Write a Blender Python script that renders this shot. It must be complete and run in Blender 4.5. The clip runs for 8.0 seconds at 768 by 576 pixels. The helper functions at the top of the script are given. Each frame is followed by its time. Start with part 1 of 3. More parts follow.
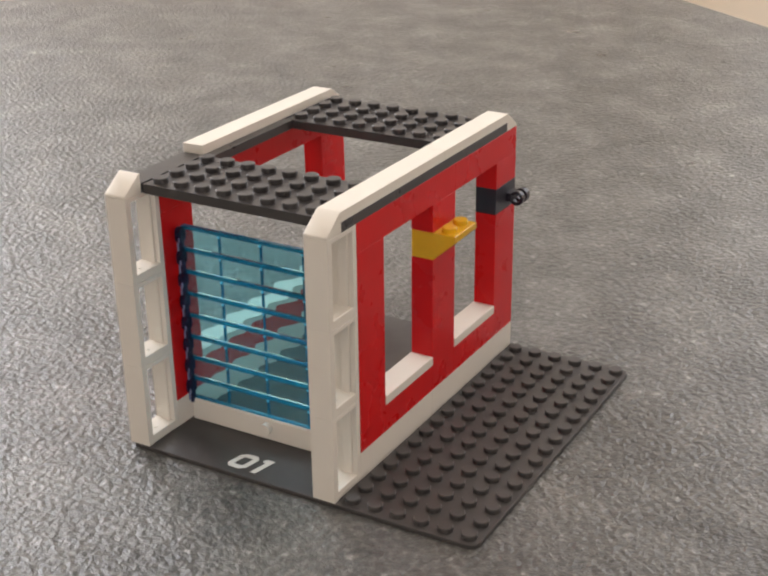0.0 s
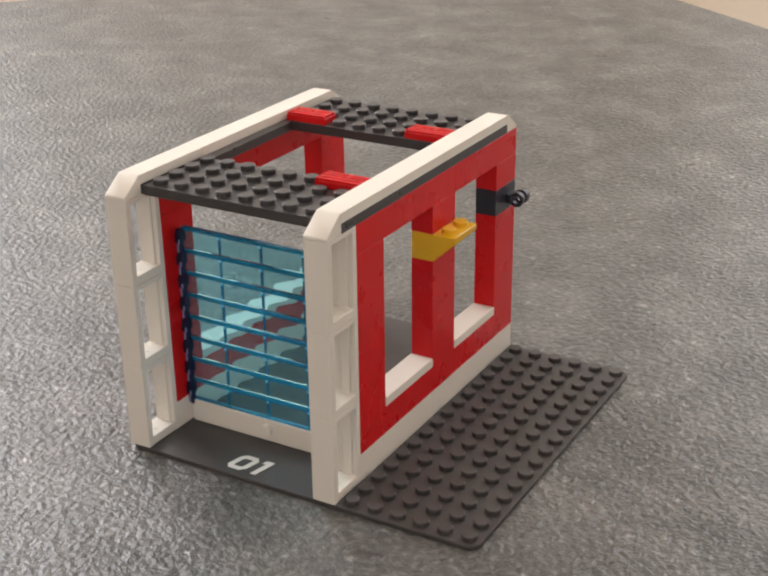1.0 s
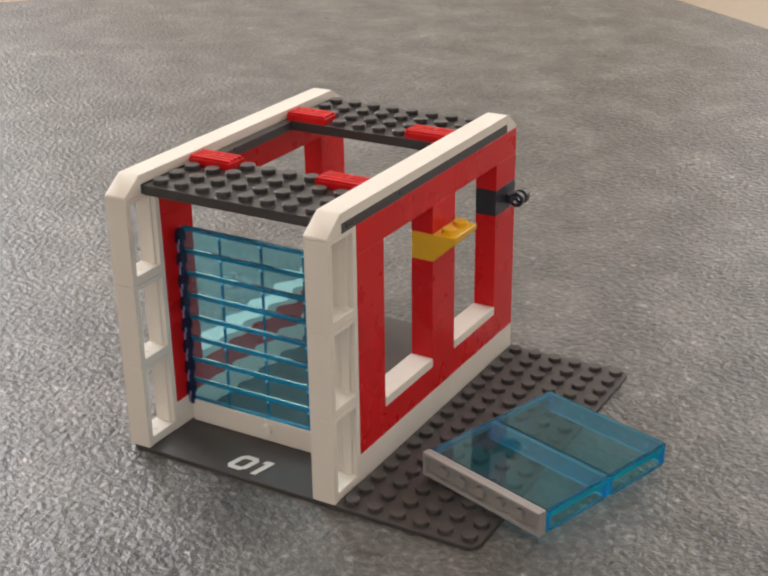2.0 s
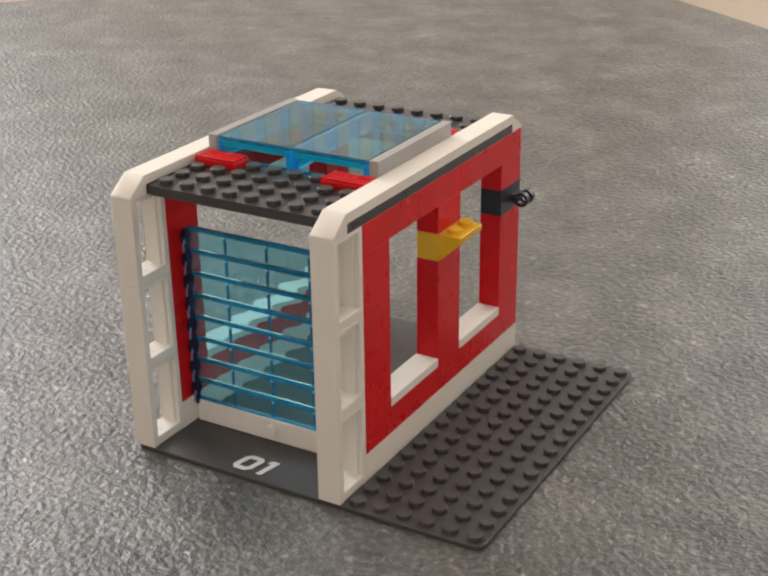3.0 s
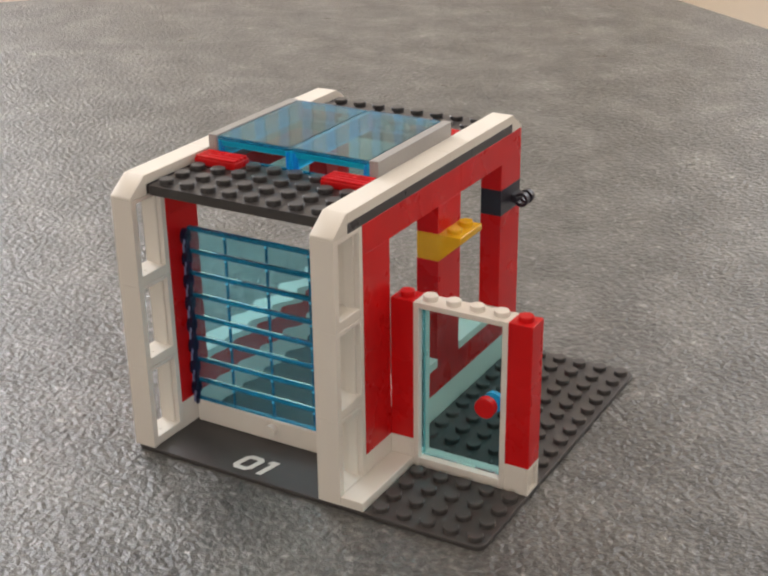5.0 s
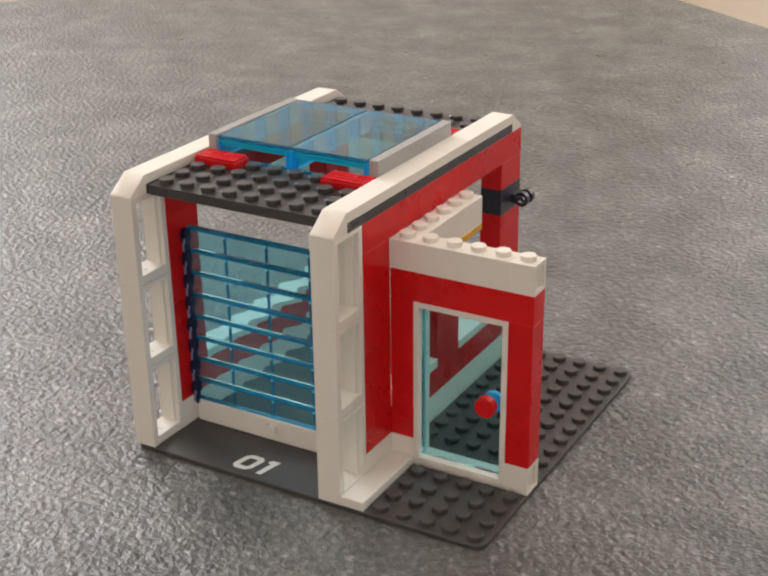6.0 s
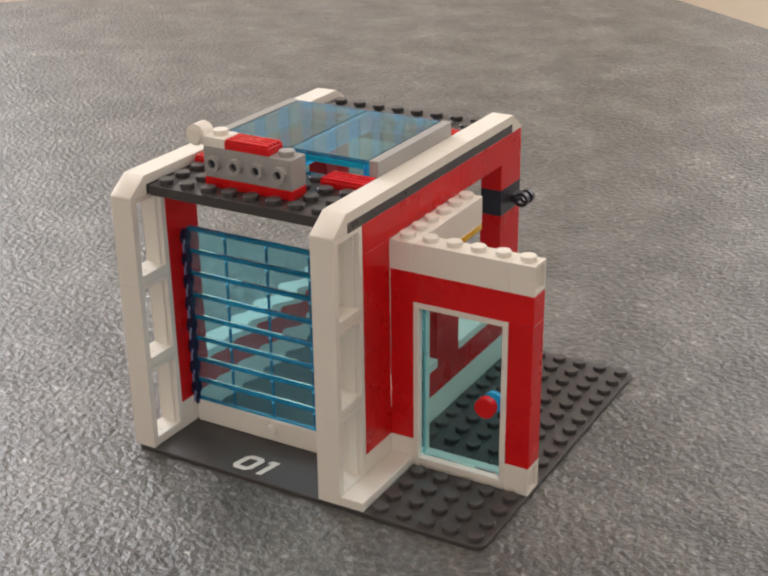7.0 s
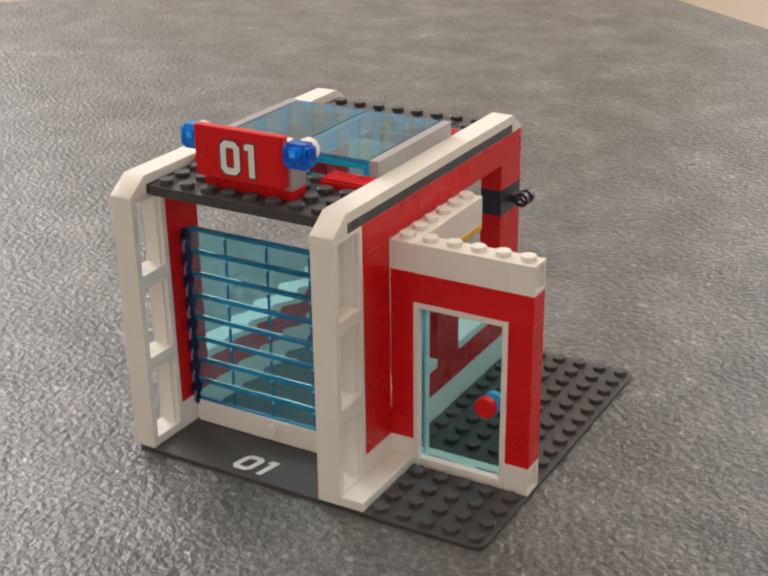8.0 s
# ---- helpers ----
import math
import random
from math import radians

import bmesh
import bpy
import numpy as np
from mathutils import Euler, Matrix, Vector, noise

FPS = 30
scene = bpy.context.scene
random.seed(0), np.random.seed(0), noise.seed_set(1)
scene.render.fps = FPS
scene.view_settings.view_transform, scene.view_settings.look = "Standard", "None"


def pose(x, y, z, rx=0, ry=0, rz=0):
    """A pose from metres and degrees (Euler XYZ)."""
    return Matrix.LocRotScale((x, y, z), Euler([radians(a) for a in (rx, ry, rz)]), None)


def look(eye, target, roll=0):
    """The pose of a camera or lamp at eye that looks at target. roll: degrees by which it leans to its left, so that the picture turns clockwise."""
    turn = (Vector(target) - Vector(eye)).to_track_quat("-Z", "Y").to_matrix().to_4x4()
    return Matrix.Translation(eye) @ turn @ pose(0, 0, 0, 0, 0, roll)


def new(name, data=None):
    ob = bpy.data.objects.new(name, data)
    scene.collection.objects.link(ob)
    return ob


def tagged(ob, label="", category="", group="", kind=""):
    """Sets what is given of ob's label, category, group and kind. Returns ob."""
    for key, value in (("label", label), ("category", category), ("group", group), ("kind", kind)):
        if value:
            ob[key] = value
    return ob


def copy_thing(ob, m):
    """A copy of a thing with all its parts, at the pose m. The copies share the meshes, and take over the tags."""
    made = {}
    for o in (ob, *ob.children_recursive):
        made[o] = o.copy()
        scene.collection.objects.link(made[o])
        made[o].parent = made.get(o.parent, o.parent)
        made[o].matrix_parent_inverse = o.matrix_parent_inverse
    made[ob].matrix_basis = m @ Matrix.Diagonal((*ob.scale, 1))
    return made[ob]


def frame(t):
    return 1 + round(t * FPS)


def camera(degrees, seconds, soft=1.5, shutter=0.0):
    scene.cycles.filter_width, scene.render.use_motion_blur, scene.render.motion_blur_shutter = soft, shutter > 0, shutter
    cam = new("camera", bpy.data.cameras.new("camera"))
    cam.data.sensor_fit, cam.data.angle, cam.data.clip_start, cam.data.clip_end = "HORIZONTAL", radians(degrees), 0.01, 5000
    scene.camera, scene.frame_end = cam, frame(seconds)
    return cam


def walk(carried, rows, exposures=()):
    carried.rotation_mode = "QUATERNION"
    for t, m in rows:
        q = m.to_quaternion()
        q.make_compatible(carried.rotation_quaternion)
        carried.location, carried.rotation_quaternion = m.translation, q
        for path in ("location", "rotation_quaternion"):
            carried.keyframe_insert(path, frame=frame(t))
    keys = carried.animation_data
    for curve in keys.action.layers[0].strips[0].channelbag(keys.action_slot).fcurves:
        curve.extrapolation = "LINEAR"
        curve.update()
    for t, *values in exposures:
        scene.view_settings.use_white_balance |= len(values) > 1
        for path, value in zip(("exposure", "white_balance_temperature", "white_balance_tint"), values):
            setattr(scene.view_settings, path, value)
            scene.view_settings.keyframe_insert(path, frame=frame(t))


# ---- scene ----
# ---- camera ----
cam = camera(32.2, 8.0, soft=2.3)
EYE, AIM = (0.266, -0.294, 0.225), (-0.651, 1.295, -0.571)


def nod(k):
    """The camera's standing pose with a tiny nod of k hundredths of a degree."""
    return look(EYE, AIM, -0.7) @ pose(0, 0, 0, -k / 100)


walk(cam, [(0, nod(6)), (0.0667, nod(0)), (5.6, nod(0)), (5.7, nod(8)), (5.8333, nod(8)), (5.8667, nod(2)), (6.3333, nod(2)),
           (6.3667, nod(10)), (6.5333, nod(10)), (6.5667, nod(0)), (7.3333, nod(0)), (7.3667, nod(8)), (7.5333, nod(8)),
           (7.5667, nod(0)), (8, nod(0))],
     [(0, -0.33, 6600, 15), (1.5, -0.35, 6600, 15), (2.8, -0.41, 6600, 14), (3.0, -0.39, 6600, 14), (3.5, -0.47, 6600, 14), (4.0, -0.36, 6600, 14), (4.2, -0.41, 6600, 14), (4.5, -0.39, 6600, 14), (6, -0.35, 6600, 15), (6.8, -0.35, 6600, 15), (7.0, -0.39, 6600, 15), (7.2, -0.43, 6600, 15), (7.5, -0.35, 6600, 15), (8, -0.35, 6600, 15)])

# ---- room frame: the counter's far corner, along its far edge (u) and along its side edge (v) ----
CORNER = Vector((-0.262, 0.948, 0))
U, V = Vector((0.785, -0.620, 0)).normalized(), Vector((-0.620, -0.785, 0)).normalized()
ROOM = Matrix((( U.x, V.x, 0, CORNER.x), (U.y, V.y, 0, CORNER.y), (0, 0, 1, 0), (0, 0, 0, 1)))
FLOOR_Z, CEIL_Z = -0.9, 1.6
U0, U1, V0, V1 = -0.75, 3.2, -0.55, 2.9


def room(u, v, z):
    p = CORNER + U * u + V * v
    return Vector((p.x, p.y, z))


# ---- light: daylight from far and side windows, an added fill window behind, a bright ceiling light overhead ----
world = bpy.data.worlds.new("sky")
scene.world = world
world.use_nodes = True
wn = world.node_tree
sky = wn.nodes.new("ShaderNodeTexSky")
sky.sky_type, sky.sun_disc = "NISHITA", False
sky.sun_elevation, sky.sun_rotation = radians(38), radians(200)
wn.nodes["Background"].inputs["Strength"].default_value = 0.06
wn.links.new(sky.outputs[0], wn.nodes["Background"].inputs["Color"])

# window openings: v0, v1, z0, z1 in the far wall, and an added one behind the camera
FAR_WINDOWS = [(-0.36, 0.30, 0.40, 0.86), (0.52, 1.70, 0.48, 1.36)]
BACK_FILL_WINDOWS = [(0.35, 2.25, 0.00, 1.30)]
SIDE_WINDOW = (-0.30, 0.62, 0.18, 1.20)            # u0, u1, z0, z1 in the wall beside the counter


def window_lamp(name, place, aim, width, height, watts, colour):
    data = bpy.data.lights.new(name, "AREA")
    data.shape, data.size, data.size_y, data.energy, data.color = "RECTANGLE", width, height, watts, colour
    ob = new(name, data)
    ob.matrix_world = look(place, aim)
    return ob


COOL, MILD, WARM = (0.90, 0.95, 1.0), (1.0, 0.97, 0.93), (1.0, 0.90, 0.77)
for (v0, v1, z0, z1), watts in zip(FAR_WINDOWS, (0.6, 47)):
    c = room(U0 - 0.10, (v0 + v1) / 2, (z0 + z1) / 2)
    window_lamp("far_daylight", c, c + U, v1 - v0 - 0.04, z1 - z0 - 0.04, watts, MILD if watts < 2 else COOL)
# fill through an unseen, added window, to brighten the front faces
for v0, v1, z0, z1 in BACK_FILL_WINDOWS:
    c = room(U1 + 0.10, (v0 + v1) / 2, (z0 + z1) / 2)
    window_lamp("back_daylight", c, c - U, v1 - v0 - 0.04, z1 - z0 - 0.04, 14, MILD)
u0, u1, z0, z1 = SIDE_WINDOW
c = room((u0 + u1) / 2, V0 - 0.10, (z0 + z1) / 2)
window_lamp("side_daylight", c, c + V, u1 - u0 - 0.04, z1 - z0 - 0.04, 12, (0.95, 0.97, 0.97))
LAMP = room(0.75, 0.72, CEIL_Z - 0.075)
window_lamp("ceiling_lamp", LAMP, LAMP - Vector((0, 0.001, 1)), 1.1, 0.8, 7.9, WARM)


# ---- materials ----
def material(name):
    m = bpy.data.materials.new(name)
    m.use_nodes = True
    return m, m.node_tree, m.node_tree.nodes["Principled BSDF"]


def link(t, a, b):
    t.links.new(a, b)


def noise_node(t, scale, detail=4.0, rough=0.6, coords="Object"):
    c, n = t.nodes.new("ShaderNodeTexCoord"), t.nodes.new("ShaderNodeTexNoise")
    n.inputs["Scale"].default_value, n.inputs["Detail"].default_value, n.inputs["Roughness"].default_value = scale, detail, rough
    link(t, c.outputs[coords], n.inputs["Vector"])
    return n.outputs["Fac"]


def ramp(t, fac, stops):
    r = t.nodes.new("ShaderNodeValToRGB")
    while len(r.color_ramp.elements) < len(stops):
        r.color_ramp.elements.new(0.5)
    for e, (p, c) in zip(r.color_ramp.elements, stops):
        e.position, e.color = p, (*c, 1)
    link(t, fac, r.inputs["Fac"])
    return r.outputs["Color"]


def bump(t, bsdf, height, strength, distance, under=None):
    b = t.nodes.new("ShaderNodeBump")
    b.inputs["Strength"].default_value, b.inputs["Distance"].default_value = strength, distance
    link(t, height, b.inputs["Height"])
    if under is not None:
        link(t, under, b.inputs["Normal"])
    link(t, b.outputs["Normal"], bsdf.inputs["Normal"])
    return b.outputs["Normal"]


def plastic(name, colour, rough=0.22, vary=0.12, gloss=0.5):
    """Moulded plastic: faint handling marks in colour and gloss, a hair of flow relief."""
    m, t, p = material(name)
    a = tuple(c * (1 - vary) for c in colour)
    b = tuple(min(1, c * (1 + vary * 0.5)) for c in colour)
    link(t, ramp(t, noise_node(t, 35, 4), [(0.3, a), (0.7, b)]), p.inputs["Base Color"])
    link(t, ramp(t, noise_node(t, 60, 3), [(0.35, (rough * 0.9,) * 3), (0.7, (rough * 1.2,) * 3)]), p.inputs["Roughness"])
    bump(t, p, noise_node(t, 70, 2), 0.03, 0.0002)
    p.inputs["IOR"].default_value, p.inputs["Specular IOR Level"].default_value = 1.5, gloss
    return m


def clear(name, colour, ior=1.35, rough=0.03, body=0.0, wavy=0.0):
    m, t, p = material(name)
    p.inputs["Base Color"].default_value = (*colour, 1)
    p.inputs["Transmission Weight"].default_value = 1 - body
    p.inputs["IOR"].default_value, p.inputs["Roughness"].default_value = ior, rough
    if wavy:
        bump(t, p, noise_node(t, 55, 1, 0.4), wavy, 0.0006)
    return m


RED = plastic("red_plastic", (0.65, 0.011, 0.012), 0.28, 0.10, 0.22)
WHITE = plastic("white_plastic", (0.79, 0.735, 0.655), 0.32, 0.02, 0.3)
DARK = plastic("dark_grey_plastic", (0.052, 0.047, 0.046), 0.30)
# brighter blue imitates light gathered in the windscreen's corners
CLEAR_CORNER_LIT = clear("clear_corner_lit_plastic", (0.004, 0.36, 0.74), 1.3, 0.06, 0.5)
BASE = plastic("baseplate_plastic", (0.060, 0.054, 0.052), 0.46)
GREY = plastic("light_grey_plastic", (0.34, 0.325, 0.31), 0.3)
BLACK = plastic("black_plastic", (0.026, 0.023, 0.033), 0.34)
YELLOW = plastic("yellow_plastic", (0.82, 0.46, 0.012))
PRINT = plastic("white_print", (0.78, 0.76, 0.72), 0.4, 0.04)
INK = plastic("black_print", (0.02, 0.02, 0.02), 0.4, 0.04)
CLEAR_BLUE = clear("clear_light_blue_plastic", (0.36, 0.78, 0.88), 1.3, 0.03, 0.07)
CLEAR_NAVY = clear("clear_navy_plastic", (0.020, 0.028, 0.095), 1.5, 0.08, 0.45)
CLEAR_EDGE = clear("clear_edge_blue_plastic", (0.012, 0.13, 0.34), 1.4, 0.1, 0.35)
# saturated blue imitates light piped through the windscreen's walls
CLEAR_SIDE_LIT = clear("clear_side_lit_plastic", (0.002, 0.48, 0.62), 1.2, 0.05, 0.5)
CLEAR_DEEP = clear("clear_blue_plastic", (0.001, 0.17, 0.66), 1.35, 0.03, 0.3)
CLEAR_CORE = clear("clear_bright_blue_plastic", (0.03, 0.62, 0.92), 1.3, 0.08, 0.7)
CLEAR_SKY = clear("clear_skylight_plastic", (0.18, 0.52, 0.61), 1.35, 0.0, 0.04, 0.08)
# pale colour for painted glints and lit edges
CLEAR_GLINT = clear("clear_glint_blue_plastic", (0.12, 0.68, 0.90), 1.3, 0.08, 0.7)
CLEAR_LUG_GLINT = clear("clear_lavender_glint", (0.36, 0.38, 0.58), 1.3, 0.1, 0.6)
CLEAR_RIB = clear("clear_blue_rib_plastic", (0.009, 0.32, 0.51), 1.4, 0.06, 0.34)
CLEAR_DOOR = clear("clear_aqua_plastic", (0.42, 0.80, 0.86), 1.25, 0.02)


def make_counter_material():
    """Grey laminate with a leathery pebble relief, cloudy mottling, pale flecks and painted glints."""
    m, t, p = material("grey_textured_laminate")
    cloud = ramp(t, noise_node(t, 27, 6, 0.68), [(0.34, (0.080, 0.079, 0.074)), (0.5, (0.118, 0.116, 0.109)), (0.68, (0.190, 0.186, 0.173))])
    # sparse glints put into the base colour as brighter spots
    glint_tone = ramp(t, noise_node(t, 190, 3, 0.6), [(0.62, (1.0,) * 3), (0.70, (2.4,) * 3)])
    fleck = ramp(t, noise_node(t, 360, 2, 0.6), [(0.36, (0.68,) * 3), (0.55, (1.0,) * 3), (0.70, (1.6,) * 3)])
    mix = t.nodes.new("ShaderNodeMixRGB")
    mix.blend_type, mix.inputs["Fac"].default_value = "MULTIPLY", 1.0
    link(t, cloud, mix.inputs["Color1"])
    link(t, fleck, mix.inputs["Color2"])
    glinted = t.nodes.new("ShaderNodeMixRGB")
    glinted.blend_type, glinted.inputs["Fac"].default_value = "MULTIPLY", 0.9
    link(t, mix.outputs["Color"], glinted.inputs["Color1"])
    link(t, glint_tone, glinted.inputs["Color2"])
    link(t, glinted.outputs["Color"], p.inputs["Base Color"])
    link(t, ramp(t, noise_node(t, 40, 4), [(0.3, (0.27,) * 3), (0.7, (0.38,) * 3)]), p.inputs["Roughness"])
    p.inputs["Specular IOR Level"].default_value = 0.5
    c, vor = t.nodes.new("ShaderNodeTexCoord"), t.nodes.new("ShaderNodeTexVoronoi")
    vor.feature, vor.inputs["Scale"].default_value = "SMOOTH_F1", 400
    link(t, c.outputs["Object"], vor.inputs["Vector"])
    first = bump(t, p, vor.outputs["Distance"], 0.5, 0.0008)
    bump(t, p, noise_node(t, 380, 3, 0.55), 0.9, 0.0014, first)
    return m


def make_painted(name, low, high, scale=6.0):
    m, t, p = material(name)
    link(t, ramp(t, noise_node(t, scale, 6), [(0.3, low), (0.7, high)]), p.inputs["Base Color"])
    p.inputs["Roughness"].default_value = 0.7
    bump(t, p, noise_node(t, 180, 4), 0.2, 0.001)
    return m


COUNTER = make_counter_material()
CREAM = make_painted("cream_wall_paint", (0.88, 0.79, 0.68), (0.91, 0.83, 0.72))
CEILING = make_painted("white_ceiling_paint", (0.80, 0.79, 0.76), (0.84, 0.83, 0.80))
BOARDS = make_painted("pale_floor", (0.42, 0.34, 0.26), (0.52, 0.44, 0.34), 3.0)


# ---- mesh helpers: S a stud's pitch, B a brick's height, P a plate's ----
S, B = 0.008, 0.0096
P = B / 3
ZB = 0.0016            # the top of the baseplate
STUD_R, STUD_H = 0.00243, 0.0017


def add_box(bm, lo, hi, bevel=0.00018, seg=1):
    lo, hi = Vector(lo), Vector(hi)
    made = bmesh.ops.create_cube(bm, size=1, matrix=Matrix.LocRotScale((lo + hi) / 2, None, hi - lo))["verts"]
    if bevel:
        edges = {e for v in made for e in v.link_edges}
        bmesh.ops.bevel(bm, geom=list(edges), offset=bevel, segments=seg, affect="EDGES", clamp_overlap=True)
    return bm


def add_tube(bm, place, r, h, seg=20, axis="Z", taper=1.0):
    turn = {"Z": Matrix.Identity(4), "X": Matrix.Rotation(radians(90), 4, "Y"), "Y": Matrix.Rotation(radians(-90), 4, "X")}[axis]
    m = Matrix.Translation(place) @ turn @ Matrix.Translation((0, 0, h / 2))
    bmesh.ops.create_cone(bm, cap_ends=True, segments=seg, radius1=r, radius2=r * taper, depth=h, matrix=m)


def add_stud(bm, x, y, z, axis="Z", flip=False):
    """A moulded stud with a small rounded shoulder."""
    h = STUD_H
    if axis == "Y":
        add_tube(bm, (x, y - h, z), STUD_R, h, 20, "Y")
        return
    add_tube(bm, (x, y, z - 0.0001), STUD_R, h - 0.00015, 20)
    add_tube(bm, (x, y, z + h - 0.00025), STUD_R, 0.00025, 20, "Z", 0.91)


def shade(bm, limit=35):
    for f in bm.faces:
        f.smooth = True
    for e in bm.edges:
        if len(e.link_faces) == 2 and e.calc_face_angle(0) > radians(limit):
            e.smooth = False


def to_mesh(name, bm, mat):
    shade(bm)
    me = bpy.data.meshes.new(name)
    bm.to_mesh(me)
    bm.free()
    me.materials.append(mat)
    return me


def part(name, bm, mat, parent, label=""):
    ob = new(name, to_mesh(name, bm, mat))
    ob.parent = parent
    return tagged(ob, label)


def thing(name, bm, mat, label, category, group=""):
    return tagged(new(name, to_mesh(name, bm, mat)), label, category, group)


GAP = 0.000012          # play between neighbouring bricks


def brick_bm(x0, x1, y0, y1, z0, z1, studs=True, edge=0.00006):
    """A brick or plate from its stud lines (x, y) and heights in bricks above the baseplate."""
    bm = bmesh.new()
    add_box(bm, (x0 * S + GAP, y0 * S + GAP, ZB + z0 * B + GAP), (x1 * S - GAP, y1 * S - GAP, ZB + z1 * B - GAP), edge)
    if studs:
        for i in range(round(x1 - x0)):
            for j in range(round(y1 - y0)):
                add_stud(bm, (x0 + i + 0.5) * S, (y0 + j + 0.5) * S, ZB + z1 * B)
    return bm


def loose_bm(nx, ny, h, studs=True):
    """A brick about the middle of its underside, nx by ny studs and h bricks high."""
    bm = bmesh.new()
    add_box(bm, (-nx * S / 2 + GAP, -ny * S / 2 + GAP, GAP), (nx * S / 2 - GAP, ny * S / 2 - GAP, h * B - GAP))
    if studs:
        for i in range(nx):
            for j in range(ny):
                add_stud(bm, (i + 0.5 - nx / 2) * S, (j + 0.5 - ny / 2) * S, h * B)
    return bm


def prism(bm, outline, lo, hi, axis="Y", bevel=0.00018):
    """A bevelled prism: its outline in the plane across the axis."""
    def at(a, b, c):
        return {"Y": (a, c, b), "X": (c, a, b), "Z": (a, b, c)}[axis]
    v0, v1 = [bm.verts.new(at(a, b, lo)) for a, b in outline], [bm.verts.new(at(a, b, hi)) for a, b in outline]
    n = len(outline)
    faces = [bm.faces.new(v0), bm.faces.new(v1[::-1])]
    for i in range(n):
        faces.append(bm.faces.new((v0[i], v1[i], v1[(i + 1) % n], v0[(i + 1) % n])))
    bmesh.ops.recalc_face_normals(bm, faces=faces)
    if bevel:
        edges = {e for f in faces for e in f.edges}
        bmesh.ops.bevel(bm, geom=list(edges), offset=bevel, segments=1, affect="EDGES", clamp_overlap=True)
    return bm


def rounded_rect(x0, x1, y0, y1, r, seg=6):
    pts = []
    for cx, cy, a0 in ((x1 - r, y0 + r, -90), (x1 - r, y1 - r, 0), (x0 + r, y1 - r, 90), (x0 + r, y0 + r, 180)):
        for i in range(seg + 1):
            a = radians(a0 + 90 * i / seg)
            pts.append((cx + r * math.cos(a), cy + r * math.sin(a)))
    return pts


# ---- setting: counter, floor, walls, ceiling, windows ----
def placed(ob):
    ob.matrix_world = ROOM
    return ob


def setting(name, bm, mat, label, category):
    bmesh.ops.recalc_face_normals(bm, faces=bm.faces)
    return tagged(new(name, to_mesh(name, bm, mat)), label, category, kind="structure")


def room_box(bm, u0, u1, v0, v1, z0, z1, bevel=0.0):
    add_box(bm, (u0, v0, z0), (u1, v1, z1), bevel, 3)
    return bm


